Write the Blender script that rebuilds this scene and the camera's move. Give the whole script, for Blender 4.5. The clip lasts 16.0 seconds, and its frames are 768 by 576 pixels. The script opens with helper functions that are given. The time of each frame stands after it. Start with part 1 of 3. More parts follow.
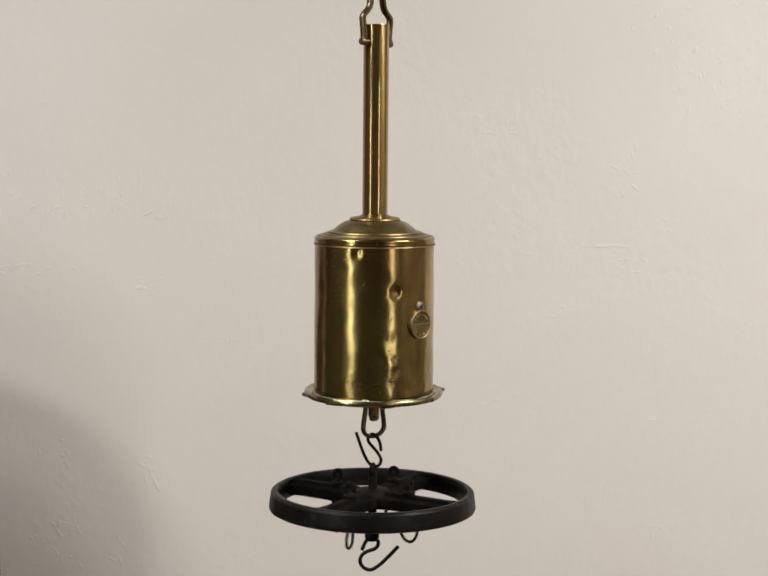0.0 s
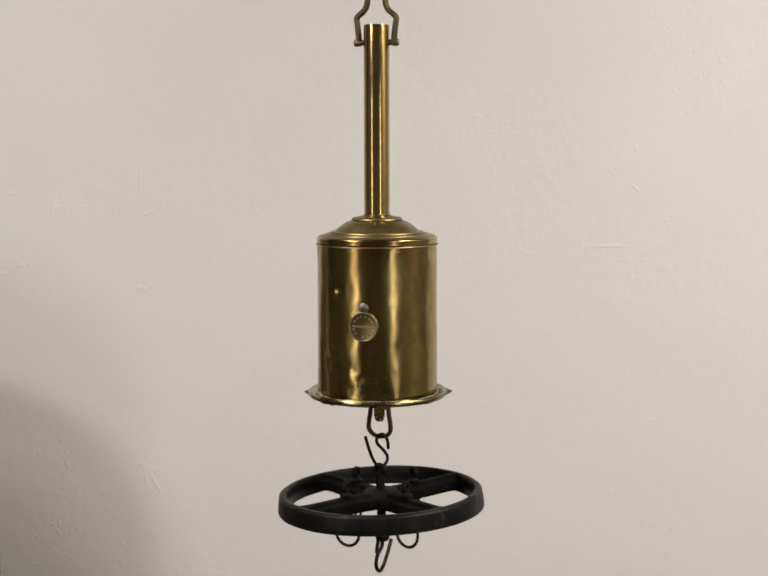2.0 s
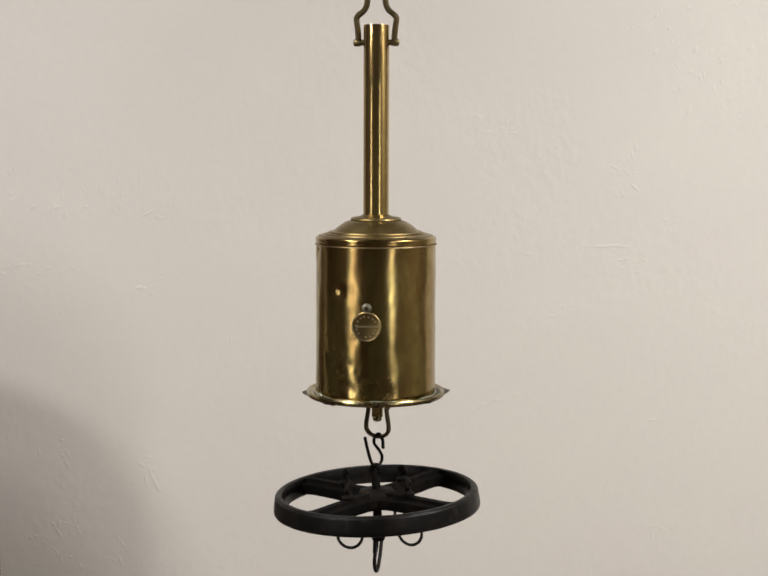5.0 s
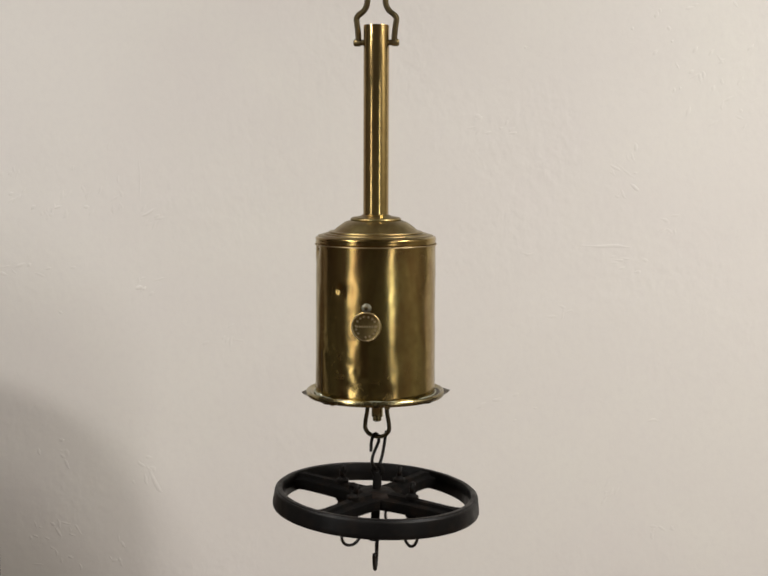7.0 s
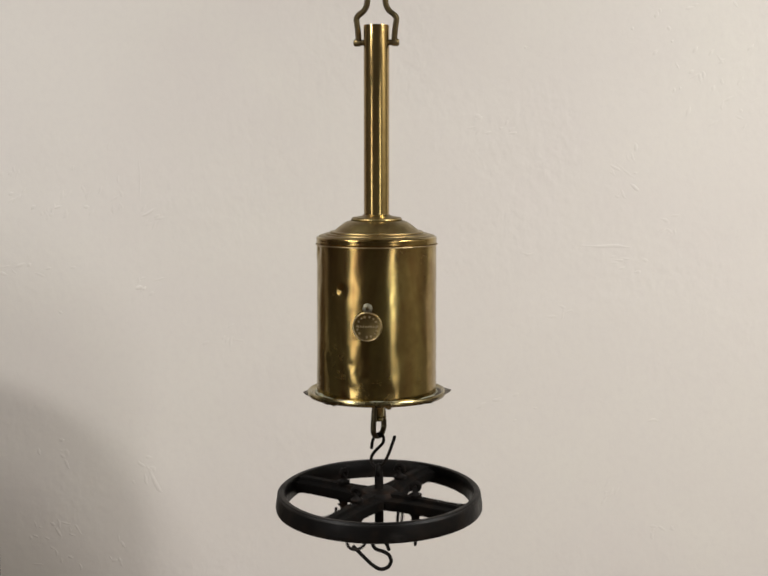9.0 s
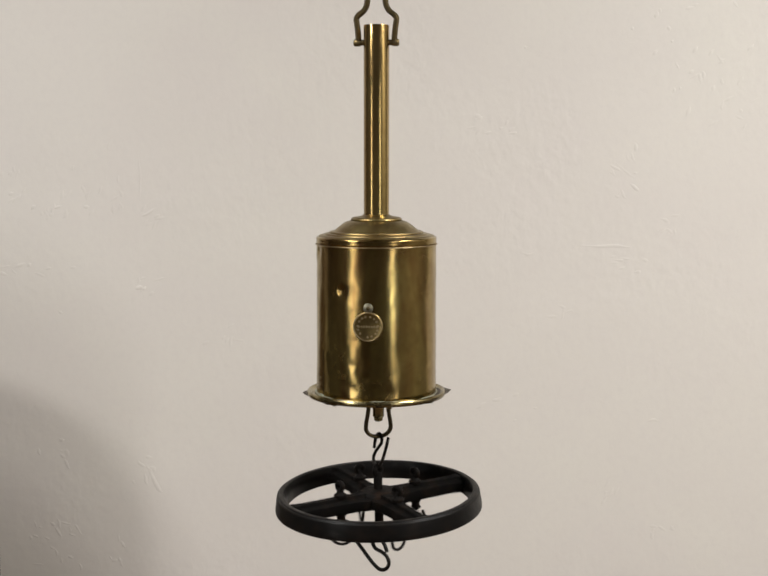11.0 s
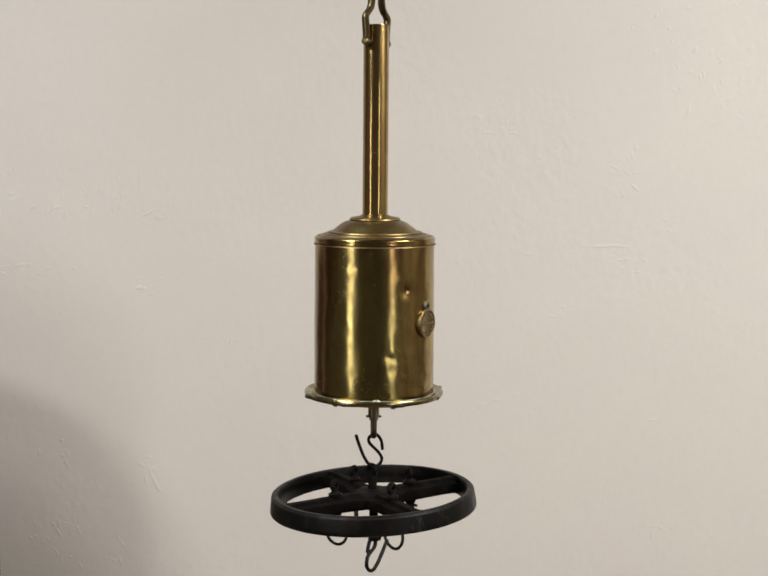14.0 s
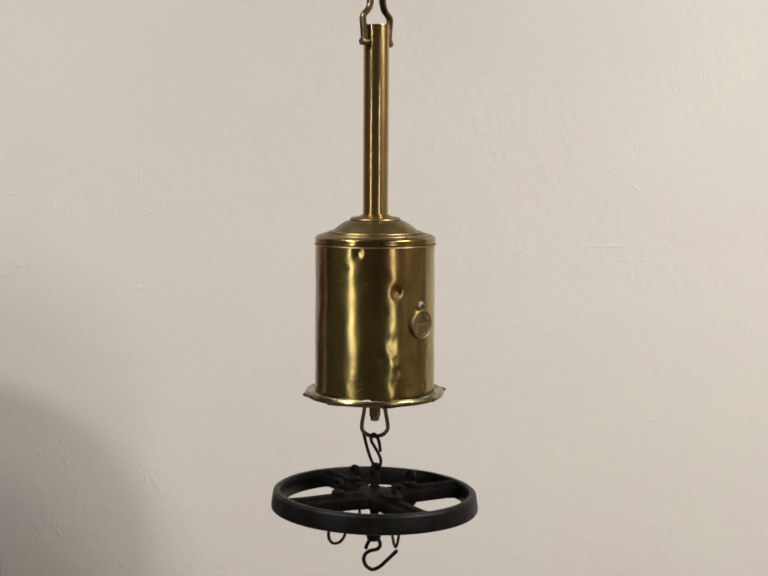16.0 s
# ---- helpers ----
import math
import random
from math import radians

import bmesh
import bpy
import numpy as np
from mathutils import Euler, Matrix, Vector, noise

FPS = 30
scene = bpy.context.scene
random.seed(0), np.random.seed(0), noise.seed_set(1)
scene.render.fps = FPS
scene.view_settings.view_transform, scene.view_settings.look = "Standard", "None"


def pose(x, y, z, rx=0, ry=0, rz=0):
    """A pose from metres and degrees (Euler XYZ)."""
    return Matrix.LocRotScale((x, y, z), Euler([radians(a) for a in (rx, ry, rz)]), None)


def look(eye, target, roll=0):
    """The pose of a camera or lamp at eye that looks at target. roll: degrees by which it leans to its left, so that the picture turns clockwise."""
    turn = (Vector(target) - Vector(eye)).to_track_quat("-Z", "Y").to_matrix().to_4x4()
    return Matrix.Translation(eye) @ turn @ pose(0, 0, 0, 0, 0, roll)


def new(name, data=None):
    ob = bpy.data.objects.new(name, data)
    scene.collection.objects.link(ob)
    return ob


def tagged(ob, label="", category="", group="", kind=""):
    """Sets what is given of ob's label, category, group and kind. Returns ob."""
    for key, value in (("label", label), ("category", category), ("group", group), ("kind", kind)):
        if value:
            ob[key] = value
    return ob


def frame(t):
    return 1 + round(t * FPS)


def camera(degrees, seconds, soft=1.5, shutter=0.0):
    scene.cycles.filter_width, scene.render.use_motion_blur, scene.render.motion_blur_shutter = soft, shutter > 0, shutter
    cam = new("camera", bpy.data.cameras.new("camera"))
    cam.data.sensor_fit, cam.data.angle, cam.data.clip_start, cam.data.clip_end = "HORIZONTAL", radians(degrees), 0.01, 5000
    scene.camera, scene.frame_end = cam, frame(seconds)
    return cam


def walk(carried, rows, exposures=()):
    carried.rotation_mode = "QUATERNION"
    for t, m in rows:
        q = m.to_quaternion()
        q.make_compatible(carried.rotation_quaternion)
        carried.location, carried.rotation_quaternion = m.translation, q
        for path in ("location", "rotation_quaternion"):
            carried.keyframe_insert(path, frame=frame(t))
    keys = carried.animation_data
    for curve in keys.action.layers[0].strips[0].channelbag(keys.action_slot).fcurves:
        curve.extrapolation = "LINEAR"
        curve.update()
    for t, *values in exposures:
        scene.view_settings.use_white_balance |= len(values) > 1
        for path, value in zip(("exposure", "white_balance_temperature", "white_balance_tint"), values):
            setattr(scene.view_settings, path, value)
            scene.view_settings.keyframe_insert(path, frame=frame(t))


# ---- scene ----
# The camera stands still on its tripod, a little below the top of the tube.
EYE_Z = 1.40          # height of the eye
DIST = 1.212          # from the eye to the hanging axis
PITCH = 6.22         # degrees down
LENS = 34.2
cam = camera(LENS, 16.0, soft=1.7, shutter=0.5)
STILL = pose(0.0085, -DIST, EYE_Z, 90 - PITCH, 0, 0) @ pose(0, 0, 0, 0, 0, 0.2)
walk(cam, [(0.0, STILL), (16.0, STILL)])
scene.view_settings.exposure = 0.0

# ---- light: two tall softboxes behind the camera, in an otherwise dim room ----
world = bpy.data.worlds.new("dim_room")
scene.world = world
world.use_nodes = True
world.node_tree.nodes["Background"].inputs[0].default_value = (0.9, 0.95, 1.0, 1)
world.node_tree.nodes["Background"].inputs[1].default_value = 0.02


def softbox_light(name, eye, target, w, h, watts, colour):
    data = bpy.data.lights.new(name, "AREA")
    data.shape, data.size, data.size_y, data.energy, data.color = "RECTANGLE", w, h, watts, colour
    ob = new(name, data)
    ob.matrix_world = look(eye, target)
    return ob


BOX_L = ((-1.42, -1.48, 1.42), (0.0, 0.0, 1.30))
BOX_R = ((1.12, -1.68, 1.48), (0.0, 0.0, 1.32))
WHITE_L, WHITE_R = (1.0, 0.99, 0.97), (1.0, 0.99, 0.97)
softbox_light("softbox_lamp", *BOX_L, 0.30, 1.25, 5.8, WHITE_L)
softbox_light("softbox_lamp", *BOX_R, 0.25, 1.25, 4.4, WHITE_R)
# panels in the ceiling, two on one side and one on the other, light the wall
PANELS = ((-1.65, -1.35, 43, 0.6), (-1.05, -0.45, 19, 0.6), (1.60, -0.80, 87, 0.9))
for px_, py_, watts, wide in PANELS:
    softbox_light("panel_lamp", (px_, py_, 2.715), (px_, py_ + 0.001, 0), wide, 0.6, watts, WHITE_L)


# ---- materials ----
def material(name, colour, rough=0.5, metal=0.0):
    m = bpy.data.materials.new(name)
    m.use_nodes = True
    b = m.node_tree.nodes["Principled BSDF"]
    b.inputs["Base Color"].default_value = (*colour, 1)
    b.inputs["Roughness"].default_value = rough
    b.inputs["Metallic"].default_value = metal
    return m, m.node_tree, b


def noise_node(tree, scale, detail=4.0, rough=0.55, stretch=(1, 1, 1), distort=0.0):
    co = tree.nodes.new("ShaderNodeTexCoord")
    mp = tree.nodes.new("ShaderNodeMapping")
    mp.inputs["Scale"].default_value = stretch
    n = tree.nodes.new("ShaderNodeTexNoise")
    n.inputs["Scale"].default_value, n.inputs["Detail"].default_value = scale, detail
    n.inputs["Roughness"].default_value, n.inputs["Distortion"].default_value = rough, distort
    tree.links.new(co.outputs["Object"], mp.inputs["Vector"])
    tree.links.new(mp.outputs["Vector"], n.inputs["Vector"])
    return n.outputs["Fac"]


def ramp(tree, fac, stops):
    r = tree.nodes.new("ShaderNodeValToRGB")
    e = r.color_ramp.elements
    while len(e) < len(stops):
        e.new(0.5)
    for el, (p, c) in zip(e, stops):
        el.position = p
        el.color = (*c, 1) if isinstance(c, tuple) else (c, c, c, 1)
    tree.links.new(fac, r.inputs["Fac"])
    return r.outputs["Color"]


def mix(tree, fac, a, b):
    n = tree.nodes.new("ShaderNodeMix")
    n.data_type = "RGBA"
    tree.links.new(fac, n.inputs["Factor"])
    for sock, v in ((n.inputs["A"], a), (n.inputs["B"], b)):
        if isinstance(v, tuple):
            sock.default_value = (*v, 1)
        else:
            tree.links.new(v, sock)
    return n.outputs["Result"]


def bump(tree, bsdf, layers):
    """layers: (height, strength, distance) stacked one on the other."""
    last = None
    for h, s, d in layers:
        n = tree.nodes.new("ShaderNodeBump")
        n.inputs["Strength"].default_value, n.inputs["Distance"].default_value = s, d
        tree.links.new(h, n.inputs["Height"])
        if last is not None:
            tree.links.new(last, n.inputs["Normal"])
        last = n.outputs["Normal"]
    tree.links.new(last, bsdf.inputs["Normal"])


def aged_brass(name, bright, dull, brown, rough=(0.16, 0.34), wave=0.0, patch=0.6, dim=0.0):
    m, t, b = material(name, bright, rough[0], 1.0)
    big = noise_node(t, 19, 4, 0.6, (1, 1, 0.28), 0.5)
    small = noise_node(t, 85, 5, 0.65)
    spots = noise_node(t, 130, 4, 0.7, (1, 1, 0.8), 0.8)
    where = noise_node(t, 22, 2, 0.5)
    c1 = mix(t, ramp(t, small, [(0.38, 0.0), (0.72, 1.0)]), bright, dull)
    c2 = mix(t, ramp(t, big, [(0.44, 0.0), (0.62, patch)]), c1, brown)
    mask = mix(t, ramp(t, where, [(0.48, 0.0), (0.60, 1.0)]), (0.0, 0.0, 0.0), ramp(t, spots, [(0.54, 0.0), (0.72, 0.5)]))
    c3 = mix(t, mask, c2, tuple(v * 0.55 for v in brown))
    t.links.new(c3, b.inputs["Base Color"])
    r1 = ramp(t, small, [(0.3, rough[0]), (0.75, rough[1])])
    dulled = ramp(t, noise_node(t, 19, 4, 0.6, (1, 1, 0.7), 0.9), [(0.42, 0.0), (0.74, dim)])
    r2 = mix(t, dulled, r1, (0.62, 0.62, 0.62))
    t.links.new(mix(t, mask, r2, (0.5, 0.5, 0.5)), b.inputs["Roughness"])
    fine = noise_node(t, 420, 3, 0.6, (1, 1, 0.3))
    wavy = noise_node(t, 30, 1, 0.4, (1, 1, 0.7))
    bump(t, b, [(wavy, 0.5, wave), (spots, 0.04, 0.0006), (fine, 0.04, 0.0004)])
    return m


BRASS = aged_brass("aged_polished_brass", (0.382, 0.292, 0.106), (0.268, 0.197, 0.066), (0.20, 0.110, 0.040), (0.13, 0.26), 0.0010, 1.0, 0.12)
BRASS_TUBE = aged_brass("coppery_brass", (0.37, 0.270, 0.105), (0.29, 0.20, 0.073), (0.24, 0.130, 0.050), (0.13, 0.22), 0.0001, 0.5)
BRASS_TUBE.node_tree.nodes["Principled BSDF"].inputs["Metallic"].default_value = 0.93
BRASS_LID = aged_brass("satin_lid_brass", (0.29, 0.225, 0.095), (0.22, 0.162, 0.066), (0.16, 0.088, 0.038), (0.32, 0.46), 0.0003)
FLANGE = aged_brass("greenish_dull_brass", (0.36, 0.30, 0.15), (0.24, 0.195, 0.095), (0.10, 0.074, 0.036), (0.15, 0.30), 0.0004)
BADGE = aged_brass("dark_badge_brass", (0.24, 0.180, 0.075), (0.17, 0.122, 0.048), (0.10, 0.062, 0.026), (0.30, 0.46), 0.0002)
BRASS_DARK = aged_brass("dull_brass", (0.24, 0.185, 0.09), (0.16, 0.115, 0.055), (0.07, 0.048, 0.026), (0.30, 0.5), 0.0003)
MEDAL = aged_brass("worn_badge_brass", (0.40, 0.31, 0.17), (0.30, 0.215, 0.11), (0.18, 0.11, 0.06), (0.34, 0.5), 0.0002)
RAISED = aged_brass("worn_raised_brass", (0.60, 0.48, 0.29), (0.42, 0.33, 0.18), (0.22, 0.15, 0.08), (0.36, 0.5), 0.0001)
LUG = aged_brass("greyed_lug_brass", (0.22, 0.205, 0.15), (0.15, 0.14, 0.105), (0.10, 0.09, 0.06), (0.45, 0.6), 0.0002)
PLATE = aged_brass("blackened_brass_plate", (0.11, 0.085, 0.045), (0.06, 0.045, 0.025), (0.03, 0.022, 0.014), (0.35, 0.6), 0.0003)


def solder():
    m, t, b = material("grey_green_solder", (0.42, 0.45, 0.36), 0.42, 0.7)
    n = noise_node(t, 120, 5)
    t.links.new(ramp(t, n, [(0.35, (0.50, 0.48, 0.40)), (0.56, (0.33, 0.36, 0.28)), (0.68, (0.20, 0.15, 0.07))]), b.inputs["Base Color"])
    bump(t, b, [(n, 0.5, 0.0008)])
    return m


def black_iron(name, base, rust, rough=(0.42, 0.62), gloss=0.32, worn=0.0):
    m, t, b = material(name, base, rough[0], 0.0)
    b.inputs["Specular IOR Level"].default_value = gloss
    n = noise_node(t, 55, 6, 0.65)
    n2 = noise_node(t, 18, 4, 0.6)
    scuff = noise_node(t, 70, 5, 0.7, (1, 1, 0.35), 0.6)
    c = mix(t, ramp(t, n, [(0.50, 0.0), (0.74, 0.8)]), base, rust)
    if worn:
        geo = t.nodes.new("ShaderNodeNewGeometry")
        edge = ramp(t, geo.outputs["Pointiness"], [(0.52, 0.0), (0.58, 1.0)])
        rubbed = mix(t, edge, (0.0, 0.0, 0.0), ramp(t, n2, [(0.4, 0.0), (0.65, worn)]))
        c = mix(t, rubbed, c, (0.055, 0.046, 0.038))
        patchy = ramp(t, noise_node(t, 24, 3, 0.6), [(0.54, 0.0), (0.66, worn)])
        streak = ramp(t, noise_node(t, 160, 4, 0.7, (1, 1, 0.5), 0.4), [(0.50, 0.0), (0.68, 1.0)])
        c = mix(t, mix(t, patchy, (0.0, 0.0, 0.0), streak), c, (0.034, 0.030, 0.027))
    t.links.new(c, b.inputs["Base Color"])
    t.links.new(ramp(t, scuff, [(0.3, rough[0]), (0.7, rough[1])]), b.inputs["Roughness"])
    bump(t, b, [(n2, 0.30, 0.0020), (n, 0.40, 0.0010), (noise_node(t, 380, 3), 0.2, 0.0003)])
    return m


STIRRUP = aged_brass("dark_bronze", (0.13, 0.105, 0.062), (0.085, 0.066, 0.04), (0.04, 0.03, 0.02), (0.34, 0.5), 0.0002)
SOLDER = solder()
IRON = black_iron("black_cast_iron", (0.0042, 0.0037, 0.0034), (0.013, 0.0090, 0.0064), (0.28, 0.54), 0.12, 0.7)
SPOKE = black_iron("dull_black_iron", (0.0044, 0.0040, 0.0036), (0.014, 0.0090, 0.0060), (0.66, 0.88), 0.06)
RUSTY = black_iron("rusty_black_iron", (0.0046, 0.0036, 0.0029), (0.024, 0.0125, 0.0065), (0.5, 0.75), 0.09)
WIRE = black_iron("dark_forged_wire", (0.0085, 0.0068, 0.0055), (0.026, 0.016, 0.010), (0.42, 0.6), 0.18)


def plaster(name, a, c, rough=0.42, relief=1.0):
    m, t, b = material(name, a, rough)
    b.inputs["Specular IOR Level"].default_value = 0.5
    cloud = noise_node(t, 3.4, 4, 0.55, (1, 1, 1), 0.4)
    speck = noise_node(t, 70, 5, 0.7)
    col = mix(t, ramp(t, cloud, [(0.15, 0.0), (0.85, 1.0)]), a, c)
    dirty = tuple(v * 0.94 for v in c)
    t.links.new(mix(t, ramp(t, speck, [(0.45, 0.0), (0.9, 0.5)]), col, dirty), b.inputs["Base Color"])
    t.links.new(ramp(t, noise_node(t, 9, 4), [(0.1, rough - 0.08), (0.9, rough + 0.16)]), b.inputs["Roughness"])
    wavy = noise_node(t, 4.0, 3, 0.5, (1, 1, 1), 0.5)
    trowel = noise_node(t, 40, 2, 0.5, (1, 1, 0.75), 0.2)
    where = ramp(t, noise_node(t, 3.6, 3, 0.6), [(0.47, 0.05), (0.66, 1.0)])
    marks = mix(t, where, (0.0, 0.0, 0.0), ramp(t, trowel, [(0.36, 0.0), (0.74, 1.0)]))
    grain = noise_node(t, 150, 3, 0.6)
    bump(t, b, [(wavy, 0.3 * relief, 0.010), (marks, 0.26 * relief, 0.0026), (noise_node(t, 26, 4, 0.6, (1, 1, 0.8), 0.3), 0.16 * relief, 0.0035), (grain, 0.05 * relief, 0.001)])
    return m


WALL = plaster("cream_painted_plaster", (0.745, 0.705, 0.636), (0.708, 0.654, 0.612), 0.33)
# unseen walls: their dark tones put the room's dimness into the brass reflections
DARK_WALL = plaster("dim_room_wall_tone", (0.100, 0.090, 0.073), (0.086, 0.077, 0.063), 0.6, 0.5)
SIDE_WALL = plaster("dimmed_side_wall_tone", (0.30, 0.275, 0.237), (0.265, 0.242, 0.208), 0.55, 0.5)
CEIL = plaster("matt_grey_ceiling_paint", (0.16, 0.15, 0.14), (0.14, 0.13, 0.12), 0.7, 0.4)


def boards():
    m, t, b = material("dark_floor_boards", (0.10, 0.065, 0.04), 0.45)
    n = noise_node(t, 6, 6, 0.6, (1, 12, 1))
    t.links.new(ramp(t, n, [(0.3, (0.06, 0.038, 0.022)), (0.7, (0.14, 0.09, 0.055))]), b.inputs["Base Color"])
    bump(t, b, [(n, 0.2, 0.002)])
    return m


FLOOR = boards()
BLACK = black_iron("black_powder_coat", (0.02, 0.02, 0.02), (0.03, 0.03, 0.03))
CLOTH = plaster("dark_upholstery_cloth", (0.06, 0.05, 0.045), (0.045, 0.04, 0.035), 0.9, 1.0)


# ---- mesh helpers ----
def finish(name, bm, mat, parent=None, label="", smooth=True, m=None):
    bmesh.ops.recalc_face_normals(bm, faces=bm.faces)
    me = bpy.data.meshes.new(name)
    bm.to_mesh(me)
    bm.free()
    me.materials.append(mat)
    if smooth:
        me.shade_smooth()
        me.set_sharp_from_angle(angle=radians(38))
    ob = new(name, me)
    if parent is not None:
        ob.parent = parent
    if m is not None:
        ob.matrix_basis = m
    if label:
        ob["label"] = label
    return ob


def part(name, bm, mat, parent, label="", m=None, smooth=True):
    return finish(name, bm, mat, parent, label, smooth, m)


def lathe(bm, profile, n=96, closed=False):
    """Turn (radius, z) rows about the z axis."""
    rings = []
    for r, z in profile:
        if r < 1e-6:
            rings.append([bm.verts.new((0, 0, z))])
        else:
            rings.append([bm.verts.new((r * math.cos(2 * math.pi * i / n), r * math.sin(2 * math.pi * i / n), z)) for i in range(n)])
    pairs = list(zip(rings, rings[1:])) + ([(rings[-1], rings[0])] if closed else [])
    for a, b in pairs:
        for i in range(n):
            j = (i + 1) % n
            if len(a) == 1 and len(b) == 1:
                continue
            if len(a) == 1:
                bm.faces.new((a[0], b[i], b[j]))
            elif len(b) == 1:
                bm.faces.new((a[i], b[0], a[j]))
            else:
                bm.faces.new((a[i], b[i], b[j], a[j]))
    return bm


def spline(points, steps=6):
    """Catmull-Rom through the points."""
    p = [Vector(q) for q in points]
    p = [2 * p[0] - p[1]] + p + [2 * p[-1] - p[-2]]
    out = []
    for i in range(1, len(p) - 2):
        for k in range(steps):
            s = k / steps
            a, b, c, d = p[i - 1], p[i], p[i + 1], p[i + 2]
            out.append(0.5 * ((2 * b) + (c - a) * s + (2 * a - 5 * b + 4 * c - d) * s * s + (3 * b - a - 3 * c + d) * s ** 3))
    out.append(p[-2])
    return out


def sweep(bm, path, r, n=10, flat=1.0, closed=False, taper=None, phase=0.0):
    """A round (or flattened) bar along the path, with rounded ends."""
    path = [Vector(q) for q in path]
    count = len(path)
    side = None
    rings = []
    for i, q in enumerate(path):
        nxt = path[(i + 1) % count] if closed or i < count - 1 else q
        prv = path[i - 1] if closed or i > 0 else q
        d = (nxt - prv).normalized()
        if side is None:
            side = d.orthogonal().normalized() if abs(d.y) > 0.9 else Vector((0, 1, 0))
        side = (side - d * side.dot(d)).normalized()
        up = d.cross(side)
        rr = r * (taper[i] if taper else 1.0)
        rings.append([bm.verts.new(q + (side * math.cos(2 * math.pi * k / n + phase) * flat + up * math.sin(2 * math.pi * k / n + phase)) * rr) for k in range(n)])
    pairs = list(zip(rings, rings[1:])) + ([(rings[-1], rings[0])] if closed else [])
    for a, b in pairs:
        for k in range(n):
            bm.faces.new((a[k], a[(k + 1) % n], b[(k + 1) % n], b[k]))
    if not closed:
        for ring, q, d in ((rings[0], path[0], path[0] - path[1]), (rings[-1], path[-1], path[-1] - path[-2])):
            tip = bm.verts.new(q + d.normalized() * r * 0.5)
            for k in range(n):
                bm.faces.new((ring[k], ring[(k + 1) % n], tip))
    return bm


def box(bm, x0, x1, y0, y1, z0, z1, bevel=0.0, m=None):
    v = [bm.verts.new((x, y, z)) for x in (x0, x1) for y in (y0, y1) for z in (z0, z1)]
    fs = [bm.faces.new([v[i] for i in q]) for q in ((0, 1, 3, 2), (4, 6, 7, 5), (0, 4, 5, 1), (2, 3, 7, 6), (0, 2, 6, 4), (1, 5, 7, 3))]
    if bevel:
        bmesh.ops.bevel(bm, geom=list({e for f in fs for e in f.edges}), offset=bevel, segments=2, affect="EDGES")
    if m is not None:
        bmesh.ops.transform(bm, matrix=m, verts=bm.verts)
    return bm


def at_height(row):
    """Height on the hanging axis of a row of the view (0 at its top, 1176 at its foot)."""
    return EYE_Z - DIST * math.tan(radians(PITCH) + math.atan((row - 588) / (784 / math.tan(radians(LENS / 2)))))


# ---- the room ----
def room():
    x0, x1, y0, y1, h, t = -3.2, 2.3, -3.8, 1.0, 2.75, 0.15
    for name, mat, b, label in (
        ("wall_north", WALL, (x0, x1, y1, y1 + t, 0, h), "cream painted plaster wall with trowel marks"),
        ("wall_east", SIDE_WALL, (x1, x1 + t, y0 - t, y1 + t, 0, h), "unseen grey beige side wall, darkened to dim its reflection"),
        ("wall_west", DARK_WALL, (x0 - t, x0, y0 - t, y1 + t, 0, h), "unseen grey brown wall, darkened to stand for the dim room"),
        ("wall_south", DARK_WALL, (x0, x1, y0 - t, y0, 0, h), "unseen grey brown wall, darkened to stand for the dim room"),
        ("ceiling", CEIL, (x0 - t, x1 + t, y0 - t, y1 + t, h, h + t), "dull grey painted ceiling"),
        ("floor", FLOOR, (x0 - t, x1 + t, y0 - t, y1 + t, -t, 0), "dark wooden floor boards"),
    ):
        ob = finish(name, box(bmesh.new(), *b), mat, None, "", False)
        tagged(ob, label, name.split("_")[0], kind="structure")


room()

# ---- the jack ----
PIVOT = at_height(-70)      # where the bail hangs from its hook
AX = 0.0


def zz(row):
    return at_height(row) - PIVOT


def dent(phi, z, az, row, depth, wide, tall):
    d = (phi - az + 180) % 360 - 180
    return -depth * math.exp(-(d / wide) ** 2 - ((z - zz(row)) / tall) ** 2)


DENTS = (  # azimuth from the badge, height row, depth, degrees, metres
    (-27, 584, 0.0024, 4.2, 0.0052), (-38, 556, 0.0003, 5, 0.006), (-64, 508, 0.0013, 4, 0.005), (-60, 560, 0.0003, 8, 0.014),
    (-14, 585, 0.0003, 8, 0.008), (-33, 690, 0.00035, 4.5, 0.006), (-27, 740, 0.0005, 3.5, 0.005), (-28, 716, 0.0004, 3.5, 0.004), (-30, 762, 0.0003, 3, 0.004), (-40, 735, 0.0003, 4, 0.006),
    (-22, 770, 0.0004, 6, 0.005), (6, 775, 0.0004, 3, 0.004), (-4, 755, 0.0003, 4, 0.004), (20, 780, 0.0004, 6, 0.006),
    (-78, 540, 0.0004, 4, 0.004), (36, 690, 0.0003, 8, 0.012), (-52, 650, 0.0002, 8, 0.02), (30, 530, 0.0003, 12, 0.02),
    (70, 620, 0.0005, 10, 0.02), (120, 650, 0.0006, 12, 0.02), (-120, 600, 0.0005, 12, 0.02), (175, 700, 0.0005, 12, 0.02))


# knocks about the foot of the drum
knock = random.Random(11)
DENTS += tuple((knock.uniform(-52, 44), knock.uniform(672, 794), knock.uniform(0.00010, 0.00025), knock.uniform(2.2, 5.0), knock.uniform(0.0028, 0.0055)) for _ in range(30))


